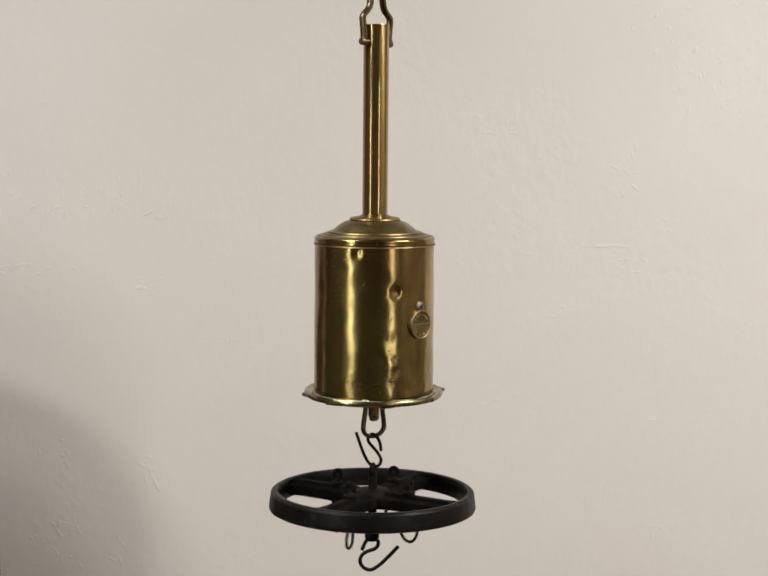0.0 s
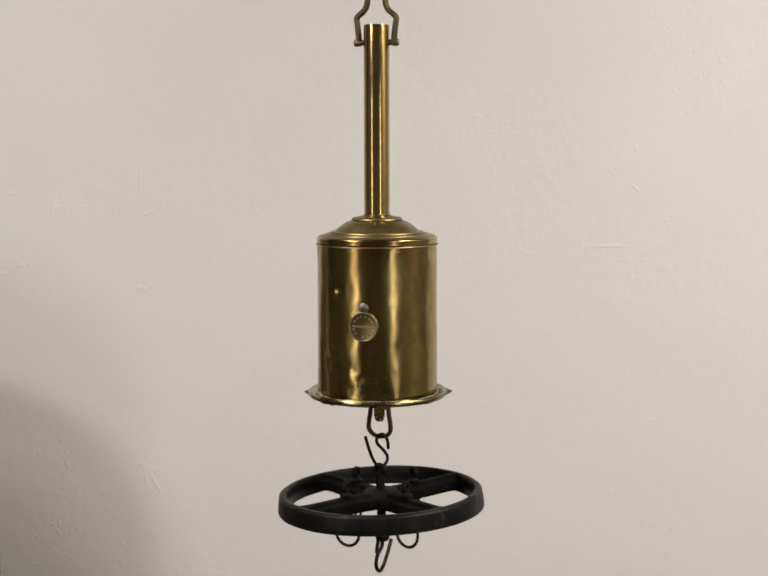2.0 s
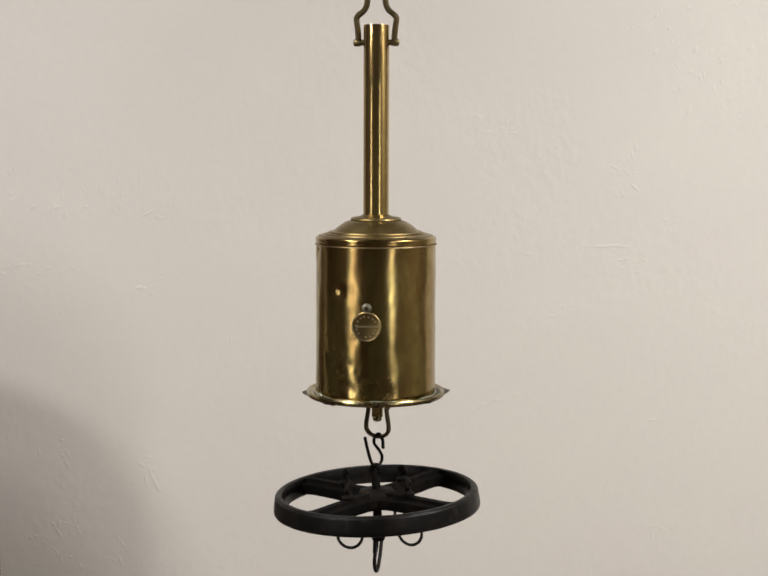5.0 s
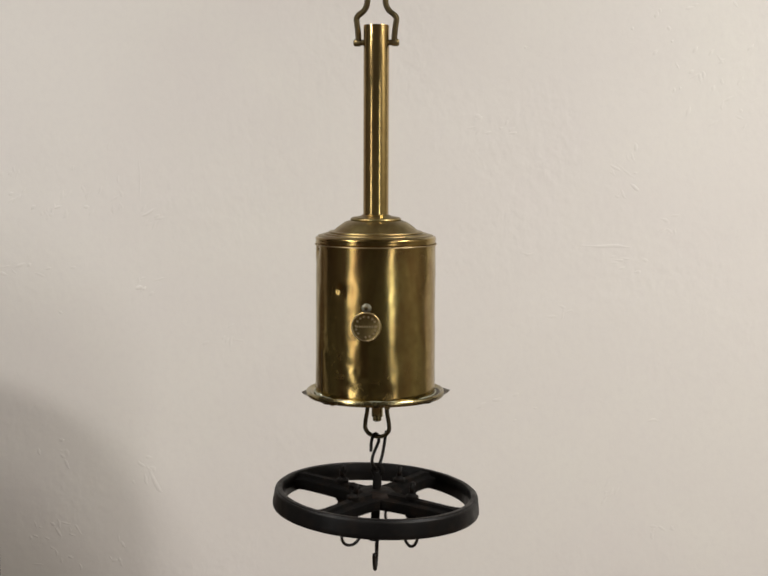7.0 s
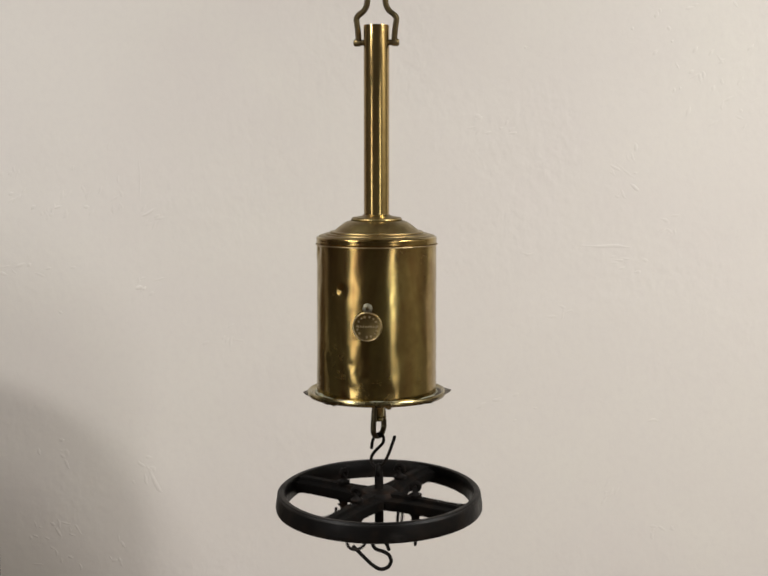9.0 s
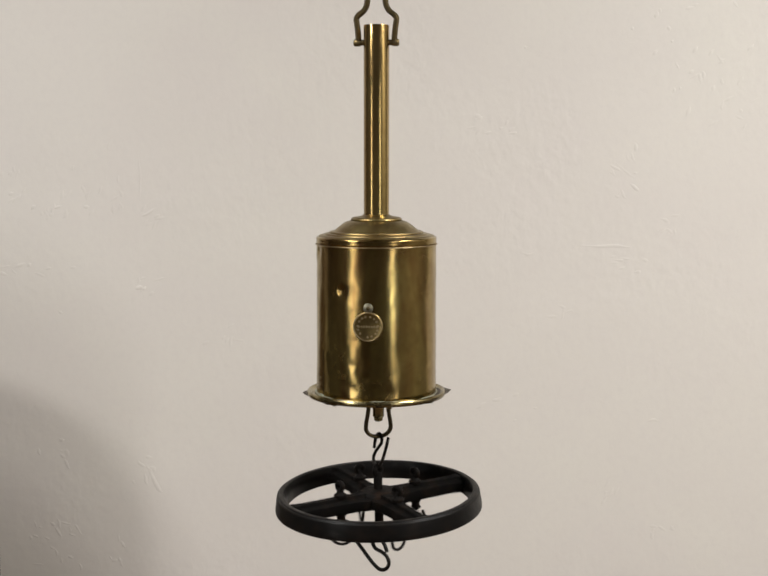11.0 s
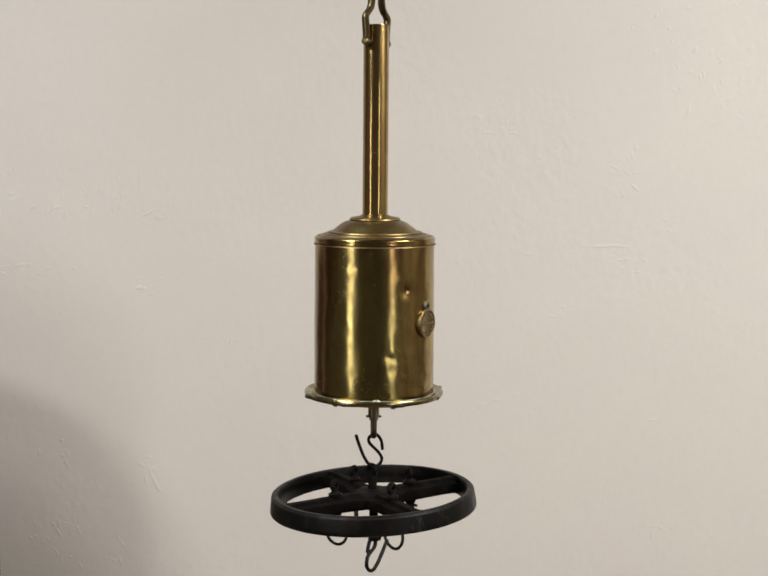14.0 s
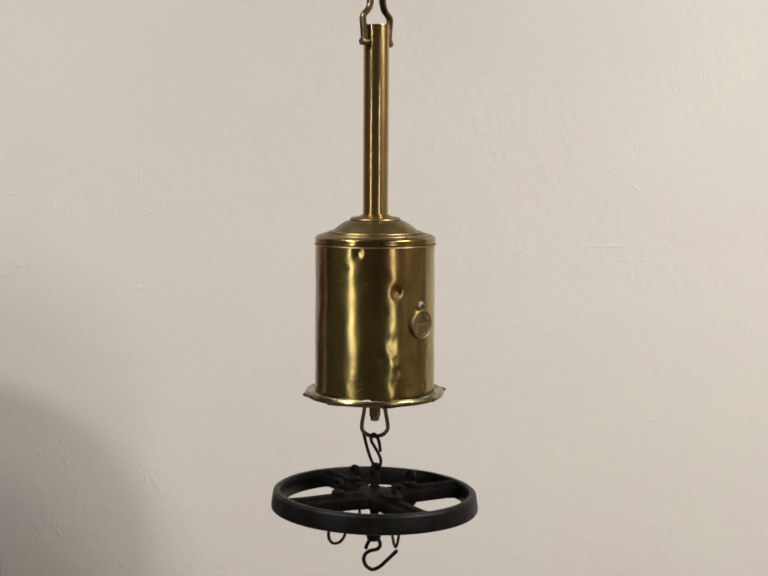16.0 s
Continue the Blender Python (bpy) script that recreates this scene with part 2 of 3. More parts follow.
def bottle_jack():
    jack = tagged(new("bottle_jack"), "old dented brass clockwork bottle roasting jack hanging from a hook", "roasting jack")
    # drum, its front at -y carries the badge
    bm = bmesh.new()
    n, rows = 200, 90
    z1, z0 = zz(494), zz(801)
    grid = []
    for j in range(rows + 1):
        z = z0 + (z1 - z0) * j / rows
        ring = []
        for i in range(n):
            phi = 360 * i / n
            a = radians(phi - 90)
            r = 0.0586 - 0.0005 * j / rows
            r += sum(dent(phi, z, *d) for d in DENTS)
            edge = min(1.0, j / 6, (rows - j) / 6)
            r += 0.00040 * edge * noise.noise(Vector((math.cos(a) * 2.2, math.sin(a) * 2.2, z * 22)))
            r += 0.00013 * edge * noise.noise(Vector((math.cos(a) * 6, math.sin(a) * 6, z * 70 + 5)))
            ring.append(bm.verts.new((r * math.cos(a), r * math.sin(a), z)))
        grid.append(ring)
    for a, b in zip(grid, grid[1:]):
        for i in range(n):
            bm.faces.new((a[i], a[(i + 1) % n], b[(i + 1) % n], b[i]))
    part("drum", bm, BRASS, jack, "dented brass drum")
    # lapped seam down the drum
    bm = box(bmesh.new(), -0.0005, 0.0005, -0.0589, -0.0570, zz(797), zz(705), 0.0002)
    part("seam", bm, PLATE, jack, "soldered seam", pose(0, 0, 0, 0, 0, -53))
    # stepped lid
    px = 1 / 2088
    bm = lathe(bmesh.new(), [(0.0576, zz(497)), (0.0581, zz(496)), (0.0586, zz(493.5)), (0.0584, zz(491)), (0.0584, zz(489)), (0.0587, zz(486.5)), (0.0585, zz(484)), (0.0577, zz(482.2)), (0.0565, zz(481.5))], 128)
    part("lid_rim", bm, BRASS, jack, "polished rolled lid rim")
    bm = lathe(bmesh.new(), [(0.0566, zz(482.0)), (0.0558, zz(479.8)), (0.0532, zz(478.2)), (0.0506, zz(478.6)), (0.0503, zz(477.2)), (0.0494, zz(475.6)), (0.0476, zz(475.2)), (0.0456, zz(475.6)), (0.0458, zz(474.0)), (0.0452, zz(472.0)), (0.0438, zz(471.2)), (0.0420, zz(471.8)), (0.0404, zz(469.5)), (0.0388, zz(466.5)), (0.0368, zz(463.0)), (0.0336, zz(457.8)),
                             (0.0302, zz(453.2)), (0.0274, zz(451.0)), (0.0252, zz(449.8)), (0.0244, zz(449.4)), (0.0248, zz(447.6)), (0.0243, zz(445.2)), (0.0226, zz(443.2)), (0.0190, zz(442.0)), (0.0150, zz(440.8)), (0.0130, zz(438.0)), (0.0117, zz(437.0))], 128)
    part("lid", bm, BRASS_LID, jack, "stepped domed brass lid")
    # tube
    bm = lathe(bmesh.new(), [(0.0123, zz(445)), (0.0123, zz(52.5)), (0.0121, zz(51.5)), (0.0110, zz(51.5)), (0.0108, zz(53)), (0.0108, zz(120)), (0.0, zz(120))], 72)
    part("tube", bm, BRASS_TUBE, jack, "tall polished brass tube")
    bm = lathe(bmesh.new(), [(0.0119, zz(436)), (0.0124, zz(437.5)), (0.0129, zz(440)), (0.0122, zz(442.5)), (0.0119, zz(443))], 64)
    part("collar", bm, BRASS, jack)
    ring = [(0.0588 * math.cos(2 * math.pi * k / 160), 0.0588 * math.sin(2 * math.pi * k / 160), zz(497.5)) for k in range(160)]
    part("bead", sweep(bmesh.new(), ring, 0.0006, 6, 1.0, True), MEDAL, jack, "pale solder bead")
    # flange with a rolled edge
    bm = lathe(bmesh.new(), [(0.0575, zz(799)), (0.0605, zz(798.5)), (0.0632, zz(797.5)), (0.0646, zz(795.5)), (0.0658, zz(793.8)), (0.0670, zz(794.0)), (0.0679, zz(796)), (0.0682, zz(799)), (0.0679, zz(802)), (0.0669, zz(804.5)), (0.062, zz(805)), (0.0575, zz(805))], 128)
    part("flange", bm, FLANGE, jack, "brass flange with rolled edge")
    bm = bmesh.new()
    path = []
    for i in range(160):
        a = 2 * math.pi * i / 160
        w = noise.noise(Vector((math.cos(a) * 5, math.sin(a) * 5, 0.3)))
        path.append((0.0593 * math.cos(a), 0.0593 * math.sin(a), zz(797.5) + 0.0008 * w))
    sweep(bm, path, 0.0011, 8, 1.0, True, [0.62 + 0.75 * noise.noise(Vector(p) * 90) for p in path])
    part("solder_joint", bm, SOLDER, jack, "grey green solder line")
    bm = bmesh.new()
    bmesh.ops.create_uvsphere(bm, u_segments=12, v_segments=8, radius=0.003)
    bmesh.ops.scale(bm, vec=(1.4, 0.5, 0.8), verts=bm.verts)
    part("solder_blob", bm, SOLDER, jack, "", pose(*(Matrix.Rotation(radians(-55), 3, "Z") @ Vector((0, -0.0595, zz(797)))), 0, 0, -55))
    # eight-cornered base plate, turned up at its corners
    bm = bmesh.new()
    lo, hi = [], []
    for i in range(8):
        a = radians(9.3 + 45 * i)
        out = (0.0016, 0.0006, 0.0, -0.0004, 0.0004, -0.0020, -0.0028, 0.0014)[i]
        bent = (0.0022, 0.0004, -0.0006, 0.0006, 0.0004, -0.0004, 0.0, 0.0010)[i]
        lo.append(bm.verts.new(((0.0706 + out) * math.cos(a), (0.0706 + out) * math.sin(a), zz(804.8) + bent)))
        hi.append(bm.verts.new(((0.0722 + out) * math.cos(a), (0.0722 + out) * math.sin(a), zz(800.5) + bent)))
    mid = bm.verts.new((0, 0, zz(806.5))), bm.verts.new((0, 0, zz(804)))
    for i in range(8):
        bm.faces.new((lo[i], lo[(i + 1) % 8], mid[0])), bm.faces.new((hi[i], hi[(i + 1) % 8], mid[1]))
    for i in range(8):
        bm.faces.new((lo[i], lo[(i + 1) % 8], hi[(i + 1) % 8], hi[i]))
    part("base_plate", bm, PLATE, jack, "blackened brass base plate", smooth=False)
    for az in (-38, 20, 78, 140, 200, 262):
        bm = lathe(bmesh.new(), [(0, zz(813)), (0.0018, zz(812.5)), (0.0028, zz(810.5)), (0.0030, zz(806))], 14)
        part("screw", bm, BRASS_DARK, jack, "", Matrix.Rotation(radians(az), 4, "Z") @ Matrix.Translation((0, -0.056, 0)))
    # badge: a round disc below a riveted lug
    badge = part("badge", lathe(bmesh.new(), [(0, 0.0013), (0.0115, 0.0013), (0.0124, 0.0017), (0.0134, 0.0019), (0.0141, 0.0013), (0.0142, 0.0004), (0.0140, -0.0028), (0, -0.0028)], 56),
                 BADGE, jack, "round embossed brass badge", Matrix.Translation((0, -0.0588, zz(650.5))) @ pose(0, 0, 0, 90, 0, 0))
    bm = lathe(bmesh.new(), [(0, 0.002), (0.0030, 0.0018), (0.0046, 0.0008), (0.0050, -0.0028), (0, -0.0028)], 28)
    box(bm, -0.0032, 0.0032, -0.0070, 0.0, -0.0025, 0.0012)
    part("badge_lug", bm, LUG, badge, "", pose(0, 0.0172, 0))
    part("rivet", lathe(bmesh.new(), [(0, 0.0034), (0.0012, 0.0031), (0.0020, 0.0018)], 16), PLATE, badge, "", pose(0, 0.0174, 0))
    ring = [(0.0132 * math.cos(2 * math.pi * k / 56), 0.0132 * math.sin(2 * math.pi * k / 56), 0.0016) for k in range(56)]
    part("badge_rim", sweep(bmesh.new(), ring, 0.0006, 8, 1.0, True), MEDAL, badge)
    # raised writing that cannot be read: plain bars
    for k in range(15):
        a = radians(28 + k * 360 / 15 + (4 if k % 3 == 0 else 0))
        if 8 < k < 10:
            continue
        bm = box(bmesh.new(), -0.0011, 0.0011, -0.0012, 0.0012, -0.0004, 0.0012, 0.0007)
        part("raised_bar", bm, RAISED, badge, "", pose(0.0096 * math.cos(a), 0.0096 * math.sin(a), 0.0012, 0, 0, math.degrees(a) + 90))
    for k in range(8):
        bm = box(bmesh.new(), -0.0009, 0.0009, -0.0013, 0.0013, -0.0004, 0.0011, 0.0006)
        part("raised_bar", bm, RAISED, badge, "", pose(-0.0084 + k * 0.0024, 0.0002, 0.0012))
    # bail: two bars pinned to the tube, drawn together above
    w = px * 0.945
    for s in (-1, 1):
        pts = [(s * 39.0 * w, 0, zz(91)), (s * 38.5 * w, 0, zz(75)), (s * 41.0 * w, 0, zz(52)), (s * 42.5 * w, 0, zz(38)), (s * 37 * w, 0, zz(30)), (s * 27 * w, 0, zz(22)),
               (s * 20.5 * w, 0, zz(10)), (s * 18.5 * w, 0, zz(-8)), (s * 17 * w, 0, zz(-35)), (s * 12 * w, 0, zz(-58)), (0, 0, zz(-70))]
        part("bail_arm", sweep(bmesh.new(), spline(pts, 4), 0.0029, 8, 1.3, False, None, math.pi / 8), BRASS_DARK, jack, "bent brass bail arm")
        bm = sweep(bmesh.new(), [(s * 0.0085, 0, zz(87)), (s * 0.0150, 0, zz(87)), (s * 0.0195, 0, zz(87))], 0.0028, 14)
        lathe_head = lathe(bmesh.new(), [(0, 0.0026), (0.0026, 0.0023), (0.0036, 0.0010), (0.0036, -0.0040)], 14)
        part("bail_pin", bm, BRASS_DARK, jack)
        part("pin_head", lathe_head, BRASS_DARK, jack, "", pose(s * 0.0196, 0, zz(87), 0, 90 * s, 0))
    return jack


def spindle(jack):
    """The turning shaft under the plate, with its stirrup."""
    sp = part("spindle", lathe(bmesh.new(), [(0.0066, zz(804)), (0.0066, zz(830)), (0.0056, zz(834)), (0.0056, zz(850)), (0.0044, zz(852)), (0.0044, zz(858)), (0.0030, zz(860)), (0, zz(861))], 28),
              FLANGE, jack, "brass drive spindle")
    half = [(0.0090, zz(804)), (0.0106, zz(840)), (0.0126, zz(864)), (0.0124, zz(878)), (0.0078, zz(888))]
    pts = [(-x, 0, z) for x, z in half] + [(0, 0, zz(891.5))] + [(x, 0, z) for x, z in reversed(half)]
    part("stirrup", sweep(bmesh.new(), spline(pts, 6), 0.0020, 10, 1.5), STIRRUP, sp, "flat bent metal stirrup")
    bm = sweep(bmesh.new(), [(0, -0.0074, zz(851)), (0, 0.0074, zz(851))], 0.0013, 8)
    part("cross_pin", bm, BRASS_DARK, sp)
    return sp


# ---- the wheel and its hooks: each has its own axis as origin ----
WHEEL_Z = at_height(1019)


RIM_TOP, RIM_LOW = 0.0106, -0.0078


def wheel_bar(bm, r0, r1, w0, w1, lo, hi):
    """A spoke along +x: deep web with sloping shoulders and a raised rib."""
    prof = lambda w: [(-w * 0.8, lo), (-w, lo + 0.003), (-w, hi - 0.0050), (-w * 0.42, hi - 0.0034), (-w * 0.36, hi), (w * 0.36, hi), (w * 0.42, hi - 0.0034), (w, hi - 0.0050), (w, lo + 0.003), (w * 0.8, lo)]
    rings = []
    for r, w in ((r0, w0 * 1.25), (r0 + 0.008, w0 * 1.2), (r0 + 0.014, w0), ((r0 + r1) * 0.4, w0 * 0.4 + w1 * 0.6), (r1 - 0.014, w1), (r1 - 0.008, w1 * 1.1), (r1 - 0.004, w1 * 1.3), (r1 - 0.0015, w1 * 1.6), (r1, w1 * 2.0)):
        rings.append([bm.verts.new((r, y, z)) for y, z in prof(w)])
    for a, b in zip(rings, rings[1:]):
        for k in range(10):
            bm.faces.new((a[k], a[(k + 1) % 10], b[(k + 1) % 10], b[k]))
    bm.faces.new(rings[0]), bm.faces.new(rings[-1])
    return bm


def roasting_wheel():
    wheel = tagged(new("roasting_wheel"), "heavy black cast iron wheel with four spokes and small hooks", "wheel")
    T, B = RIM_TOP, RIM_LOW
    bm = lathe(bmesh.new(), [(0.0925, B), (0.1012, B), (0.1022, B + 0.0005), (0.1026, B + 0.0018), (0.1024, B + 0.0050), (0.1015, 0.003), (0.1009, T - 0.0030), (0.1005, T - 0.0018), (0.0998, T - 0.0012), (0.0992, T - 0.0012), (0.0986, T - 0.0003), (0.0980, T), (0.0948, T), (0.0940, T - 0.0003),
                             (0.0935, T - 0.0012), (0.0920, T - 0.0065), (0.0914, 0), (0.0916, B + 0.0006)], 160, True)
    for v in bm.verts:
        v.co *= 1 + 0.0022 * noise.noise(v.co * 38)
    part("rim", bm, IRON, wheel, "black iron rim")
    hi, lo = T - 0.0010, T - 0.0166
    for k in range(4):
        bm = wheel_bar(bmesh.new(), 0.010, 0.0920, 0.0118, 0.0088, lo, hi)
        part("spoke", bm, SPOKE, wheel, "", pose(0, 0, 0, 0, 0, 90 * k))
    bm = lathe(bmesh.new(), [(0, lo - 0.001), (0.015, lo - 0.001), (0.0185, lo + 0.001), (0.0195, lo + 0.004), (0.0190, hi - 0.003), (0.0165, hi), (0.0125, hi + 0.0008), (0.0085, hi + 0.0014), (0.0045, hi + 0.0018), (0, hi + 0.0018)], 40)
    part("hub", bm, RUSTY, wheel, "rusty iron hub")
    top, low = at_height(963) - WHEEL_Z, at_height(1094) - WHEEL_Z
    bm = lathe(bmesh.new(), [(0, top), (0.0036, top), (0.0044, top - 0.003), (0.0044, low + 0.006), (0.0066, low + 0.004), (0.0074, low), (0.0060, low - 0.004), (0, low - 0.005)], 20)
    part("centre_rod", bm, RUSTY, wheel, "iron centre rod")
    ring = [(0.0044 * math.cos(2 * math.pi * k / 24), 0, top + 0.0020 + 0.0044 * math.sin(2 * math.pi * k / 24)) for k in range(24)]
    part("top_eye", sweep(bmesh.new(), ring, 0.0028, 8, 1.0, True), RUSTY, wheel, "", pose(0, 0, 0, 0, 0, 20))
    for k in range(4):
        m = pose(0, 0, 0, 0, 0, 90 * k) @ pose(0.0415, 0, 0)
        bm = lathe(bmesh.new(), [(0, lo - 0.0125), (0.0030, lo - 0.0120), (0.0044, lo - 0.0095), (0.0040, lo - 0.0050), (0.0060, lo - 0.0022), (0.0060, lo + 0.001), (0.0026, lo + 0.001), (0.0026, hi - 0.001), (0.0062, hi), (0.0064, hi + 0.0026), (0.0048, hi + 0.0034), (0.0036, hi + 0.0045), (0.0028, hi + 0.0075), (0, hi + 0.0075)], 16)
        bolt = part("eye_bolt", bm, RUSTY, wheel, "", m)
        ring = [(0.0036 * math.cos(2 * math.pi * q / 20), 0, hi + 0.0105 + 0.0036 * math.sin(2 * math.pi * q / 20)) for q in range(20)]
        part("eye", sweep(bmesh.new(), ring, 0.0026, 8, 1.0, True), RUSTY, bolt, "", pose(0, 0, 0, 0, 0, (109, 120, 109, 177)[k] - 90 * k))
        zc, rc = lo - (0.0205, 0.0205, 0.0215, 0.0185)[k], 0.0122
        pts = [(rc * math.sin(radians(q)), 0.0006 * math.sin(radians(q * 2)), zc + rc * math.cos(radians(q))) for q in range(-35, 296, 15)]
        part("small_hook", sweep(bmesh.new(), pts, 0.0015, 8), WIRE, bolt, "", pose(0, 0, 0, 0, 0, (158, 32, 19, 75)[k] - 90 * k))
    return wheel


U = 0.0002225


def upper_hook():
    rows = [(-38, 212), (-33, 176), (-18, 150), (2, 142), (20, 156), (20, 178), (5, 196), (-20, 222), (-36, 250), (-30, 274), (-8, 286), (20, 274), (40, 244), (56, 206), (68, 172), (77, 144)]
    pts = [(u * U * 1.05, 0.0012 * math.sin(i * 0.5), at_height(820 + v / 2.16) - WHEEL_Z) for i, (u, v) in enumerate(rows)]
    ob = finish("s_hook", sweep(bmesh.new(), spline(pts, 5), 0.0016, 9), WIRE)
    return tagged(ob, "dark forged wire hook joining stirrup and wheel", "hook")


def lower_hook():
    rows = [(-46, 650), (-34, 622), (-18, 602), (4, 598), (24, 610), (26, 628), (12, 645), (-20, 656), (-45, 672), (-55, 700), (-40, 726), (-8, 736), (28, 718), (70, 680), (92, 658), (116, 634)]
    pts = [(u * U, 0.001 * math.sin(i * 0.4), at_height(822 + v / 2.16) - WHEEL_Z) for i, (u, v) in enumerate(rows)]
    ob = finish("meat_hook", sweep(bmesh.new(), spline(pts, 5), 0.0019, 9), WIRE)
    return tagged(ob, "dark forged wire meat hook hanging below the wheel", "hook")


jack = bottle_jack()
drive = spindle(jack)
wheel = roasting_wheel()
hook_up = upper_hook()
hook_low = lower_hook()


def ceiling_hook():
    z = PIVOT
    pts = [(0, 0, 2.75), (0, 0, 2.2), (0, 0, z + 0.05), (0.0, 0, z + 0.03), (0.012, 0, z + 0.015), (0.010, 0, z - 0.002), (0, 0, z - 0.0065), (-0.010, 0, z - 0.002), (-0.013, 0, z + 0.008)]
    ob = finish("ceiling_hook", sweep(bmesh.new(), spline(pts, 5), 0.003, 10), WIRE)
    tagged(ob, "long dark iron hook fixed to the ceiling", "hook")


ceiling_hook()


# ---- softboxes on stands behind the camera ----
def softbox(eye, target, w, h):
    top = tagged(new("studio_softbox"), "tall black studio softbox on a light stand", "softbox", "studio softboxes")
    top.matrix_world = Matrix.Translation((eye[0], eye[1], 0))
    aim = Matrix.Translation((-eye[0], -eye[1], 0)) @ look(eye, target)
    bm = bmesh.new()
    a = [bm.verts.new((x * w / 2, y * h / 2, 0.012)) for x, y in ((-1, -1), (1, -1), (1, 1), (-1, 1))]
    f = [bm.verts.new((x * (w / 2 + 0.02), y * (h / 2 + 0.02), 0.012)) for x, y in ((-1, -1), (1, -1), (1, 1), (-1, 1))]
    b = [bm.verts.new((x * 0.09, y * 0.09, 0.36)) for x, y in ((-1, -1), (1, -1), (1, 1), (-1, 1))]
    for i in range(4):
        j = (i + 1) % 4
        bm.faces.new((a[i], a[j], f[j], f[i])), bm.faces.new((f[i], f[j], b[j], b[i]))
    bm.faces.new(b), bm.faces.new(a)
    part("housing", bm, BLACK, top, "", aim, False)
    back = (aim @ Vector((0, 0, 0.40)))
    part("pole", sweep(bmesh.new(), [(back.x, back.y, 0.12), (back.x, back.y, 0.7), (back.x, back.y, eye[2])], 0.014, 12), BLACK, top)
    for k in range(3):
        c, s = math.cos(2.1 * k), math.sin(2.1 * k)
        part("leg", sweep(bmesh.new(), [(back.x, back.y, 0.45), (back.x + 0.45 * c, back.y + 0.45 * s, 0.011)], 0.010, 8), BLACK, top)


softbox(*BOX_L, 0.30, 1.25)
softbox(*BOX_R, 0.25, 1.25)


def ceiling_panel(x, y, h):
    top = tagged(new("ceiling_light"), "flat white ceiling light panel in a thin frame", "ceiling light", "ceiling light panels")
    top.matrix_world = Matrix.Translation((x, y, 2.75))
    part("tray", box(bmesh.new(), -h - 0.02, h + 0.02, -0.32, 0.32, -0.028, 0.0, 0.004), CEIL, top)
    for b in ((-h - 0.04, -h - 0.005, -0.335, 0.335), (h + 0.005, h + 0.04, -0.335, 0.335), (-h - 0.005, h + 0.005, -0.335, -0.302), (-h - 0.005, h + 0.005, 0.302, 0.335)):
        part("frame", box(bmesh.new(), *b, -0.045, -0.001, 0.003), BLACK, top)


for px_, py_, _, wide in PANELS:
    ceiling_panel(px_, py_, wide / 2)


def cupboard():
    """Made-up dark cupboard beside the view, added to shade the foot of the wall."""
    top = tagged(new("cupboard"), "unseen dark wooden cupboard added to shade the wall", "cupboard")
    top.matrix_world = pose(-0.952, 0.63, 0)
    # arch curve follows the shadow edge wanted on the wall
    arch = [(0.362 * math.cos(radians(q)), 0.998 + 0.242 * math.sin(radians(q))) for q in range(0, 181, 9)]
    bm = bmesh.new()
    front, back = ([bm.verts.new((x, y, z)) for x, z in [(-0.362, 0.08), (0.362, 0.08)] + arch] for y in (-0.05, 0.05))
    bm.faces.new(front), bm.faces.new(back)
    for i in range(len(front)):
        j = (i + 1) % len(front)
        bm.faces.new((front[i], front[j], back[j], back[i]))
    part("carcass", bm, FLOOR, top, "dark wooden carcass, arched to shape the wall's shade")
    for y in (-0.046, 0.046):
        part("cornice", sweep(bmesh.new(), [(x * 0.985, y, z - 0.004) for x, z in arch], 0.008, 8), FLOOR, top)
    for x0, x1, h in ((-0.345, -0.004, -0.03), (0.004, 0.345, 0.03)):
        door = part("door", box(bmesh.new(), x0, x1, -0.068, -0.050, 0.12, 0.97, 0.005), FLOOR, top)
        part("knob", lathe(bmesh.new(), [(0, 0.03), (0.012, 0.027), (0.014, 0.018), (0.006, 0.010), (0.006, 0)], 16), BRASS_DARK, door, "", pose(h, -0.068, 0.8, 90, 0, 0))
    for x in (-0.30, 0.30):
        for y in (-0.026, 0.026):
            part("foot", lathe(bmesh.new(), [(0, 0), (0.018, 0), (0.023, 0.03), (0.020, 0.085), (0, 0.085)], 16), FLOOR, top, "", pose(x, y, 0))


cupboard()


# ---- trowel ridges on the wall ----
def wall_point(col, row):
    f = 784 / math.tan(radians(LENS / 2))
    way = STILL.to_3x3() @ Vector((col - 784, 588 - row, -f))
    eye = STILL.translation
    return eye + way * ((1.0 - eye.y) / way.y)


def ridge(points, r, high):
    wall = bpy.data.objects["wall_north"]
    path = [wall_point(*p) for p in points]
    path = spline(path, 5)
    n = len(path)
    taper = [max(0.08, math.sin(math.pi * (i + 0.5) / n)) * (0.8 + 0.4 * noise.noise(p * 60)) for i, p in enumerate(path)]
    bm = sweep(bmesh.new(), path, r, 8, high, False, taper)
    part("plaster_ridge", bm, WALL, wall)


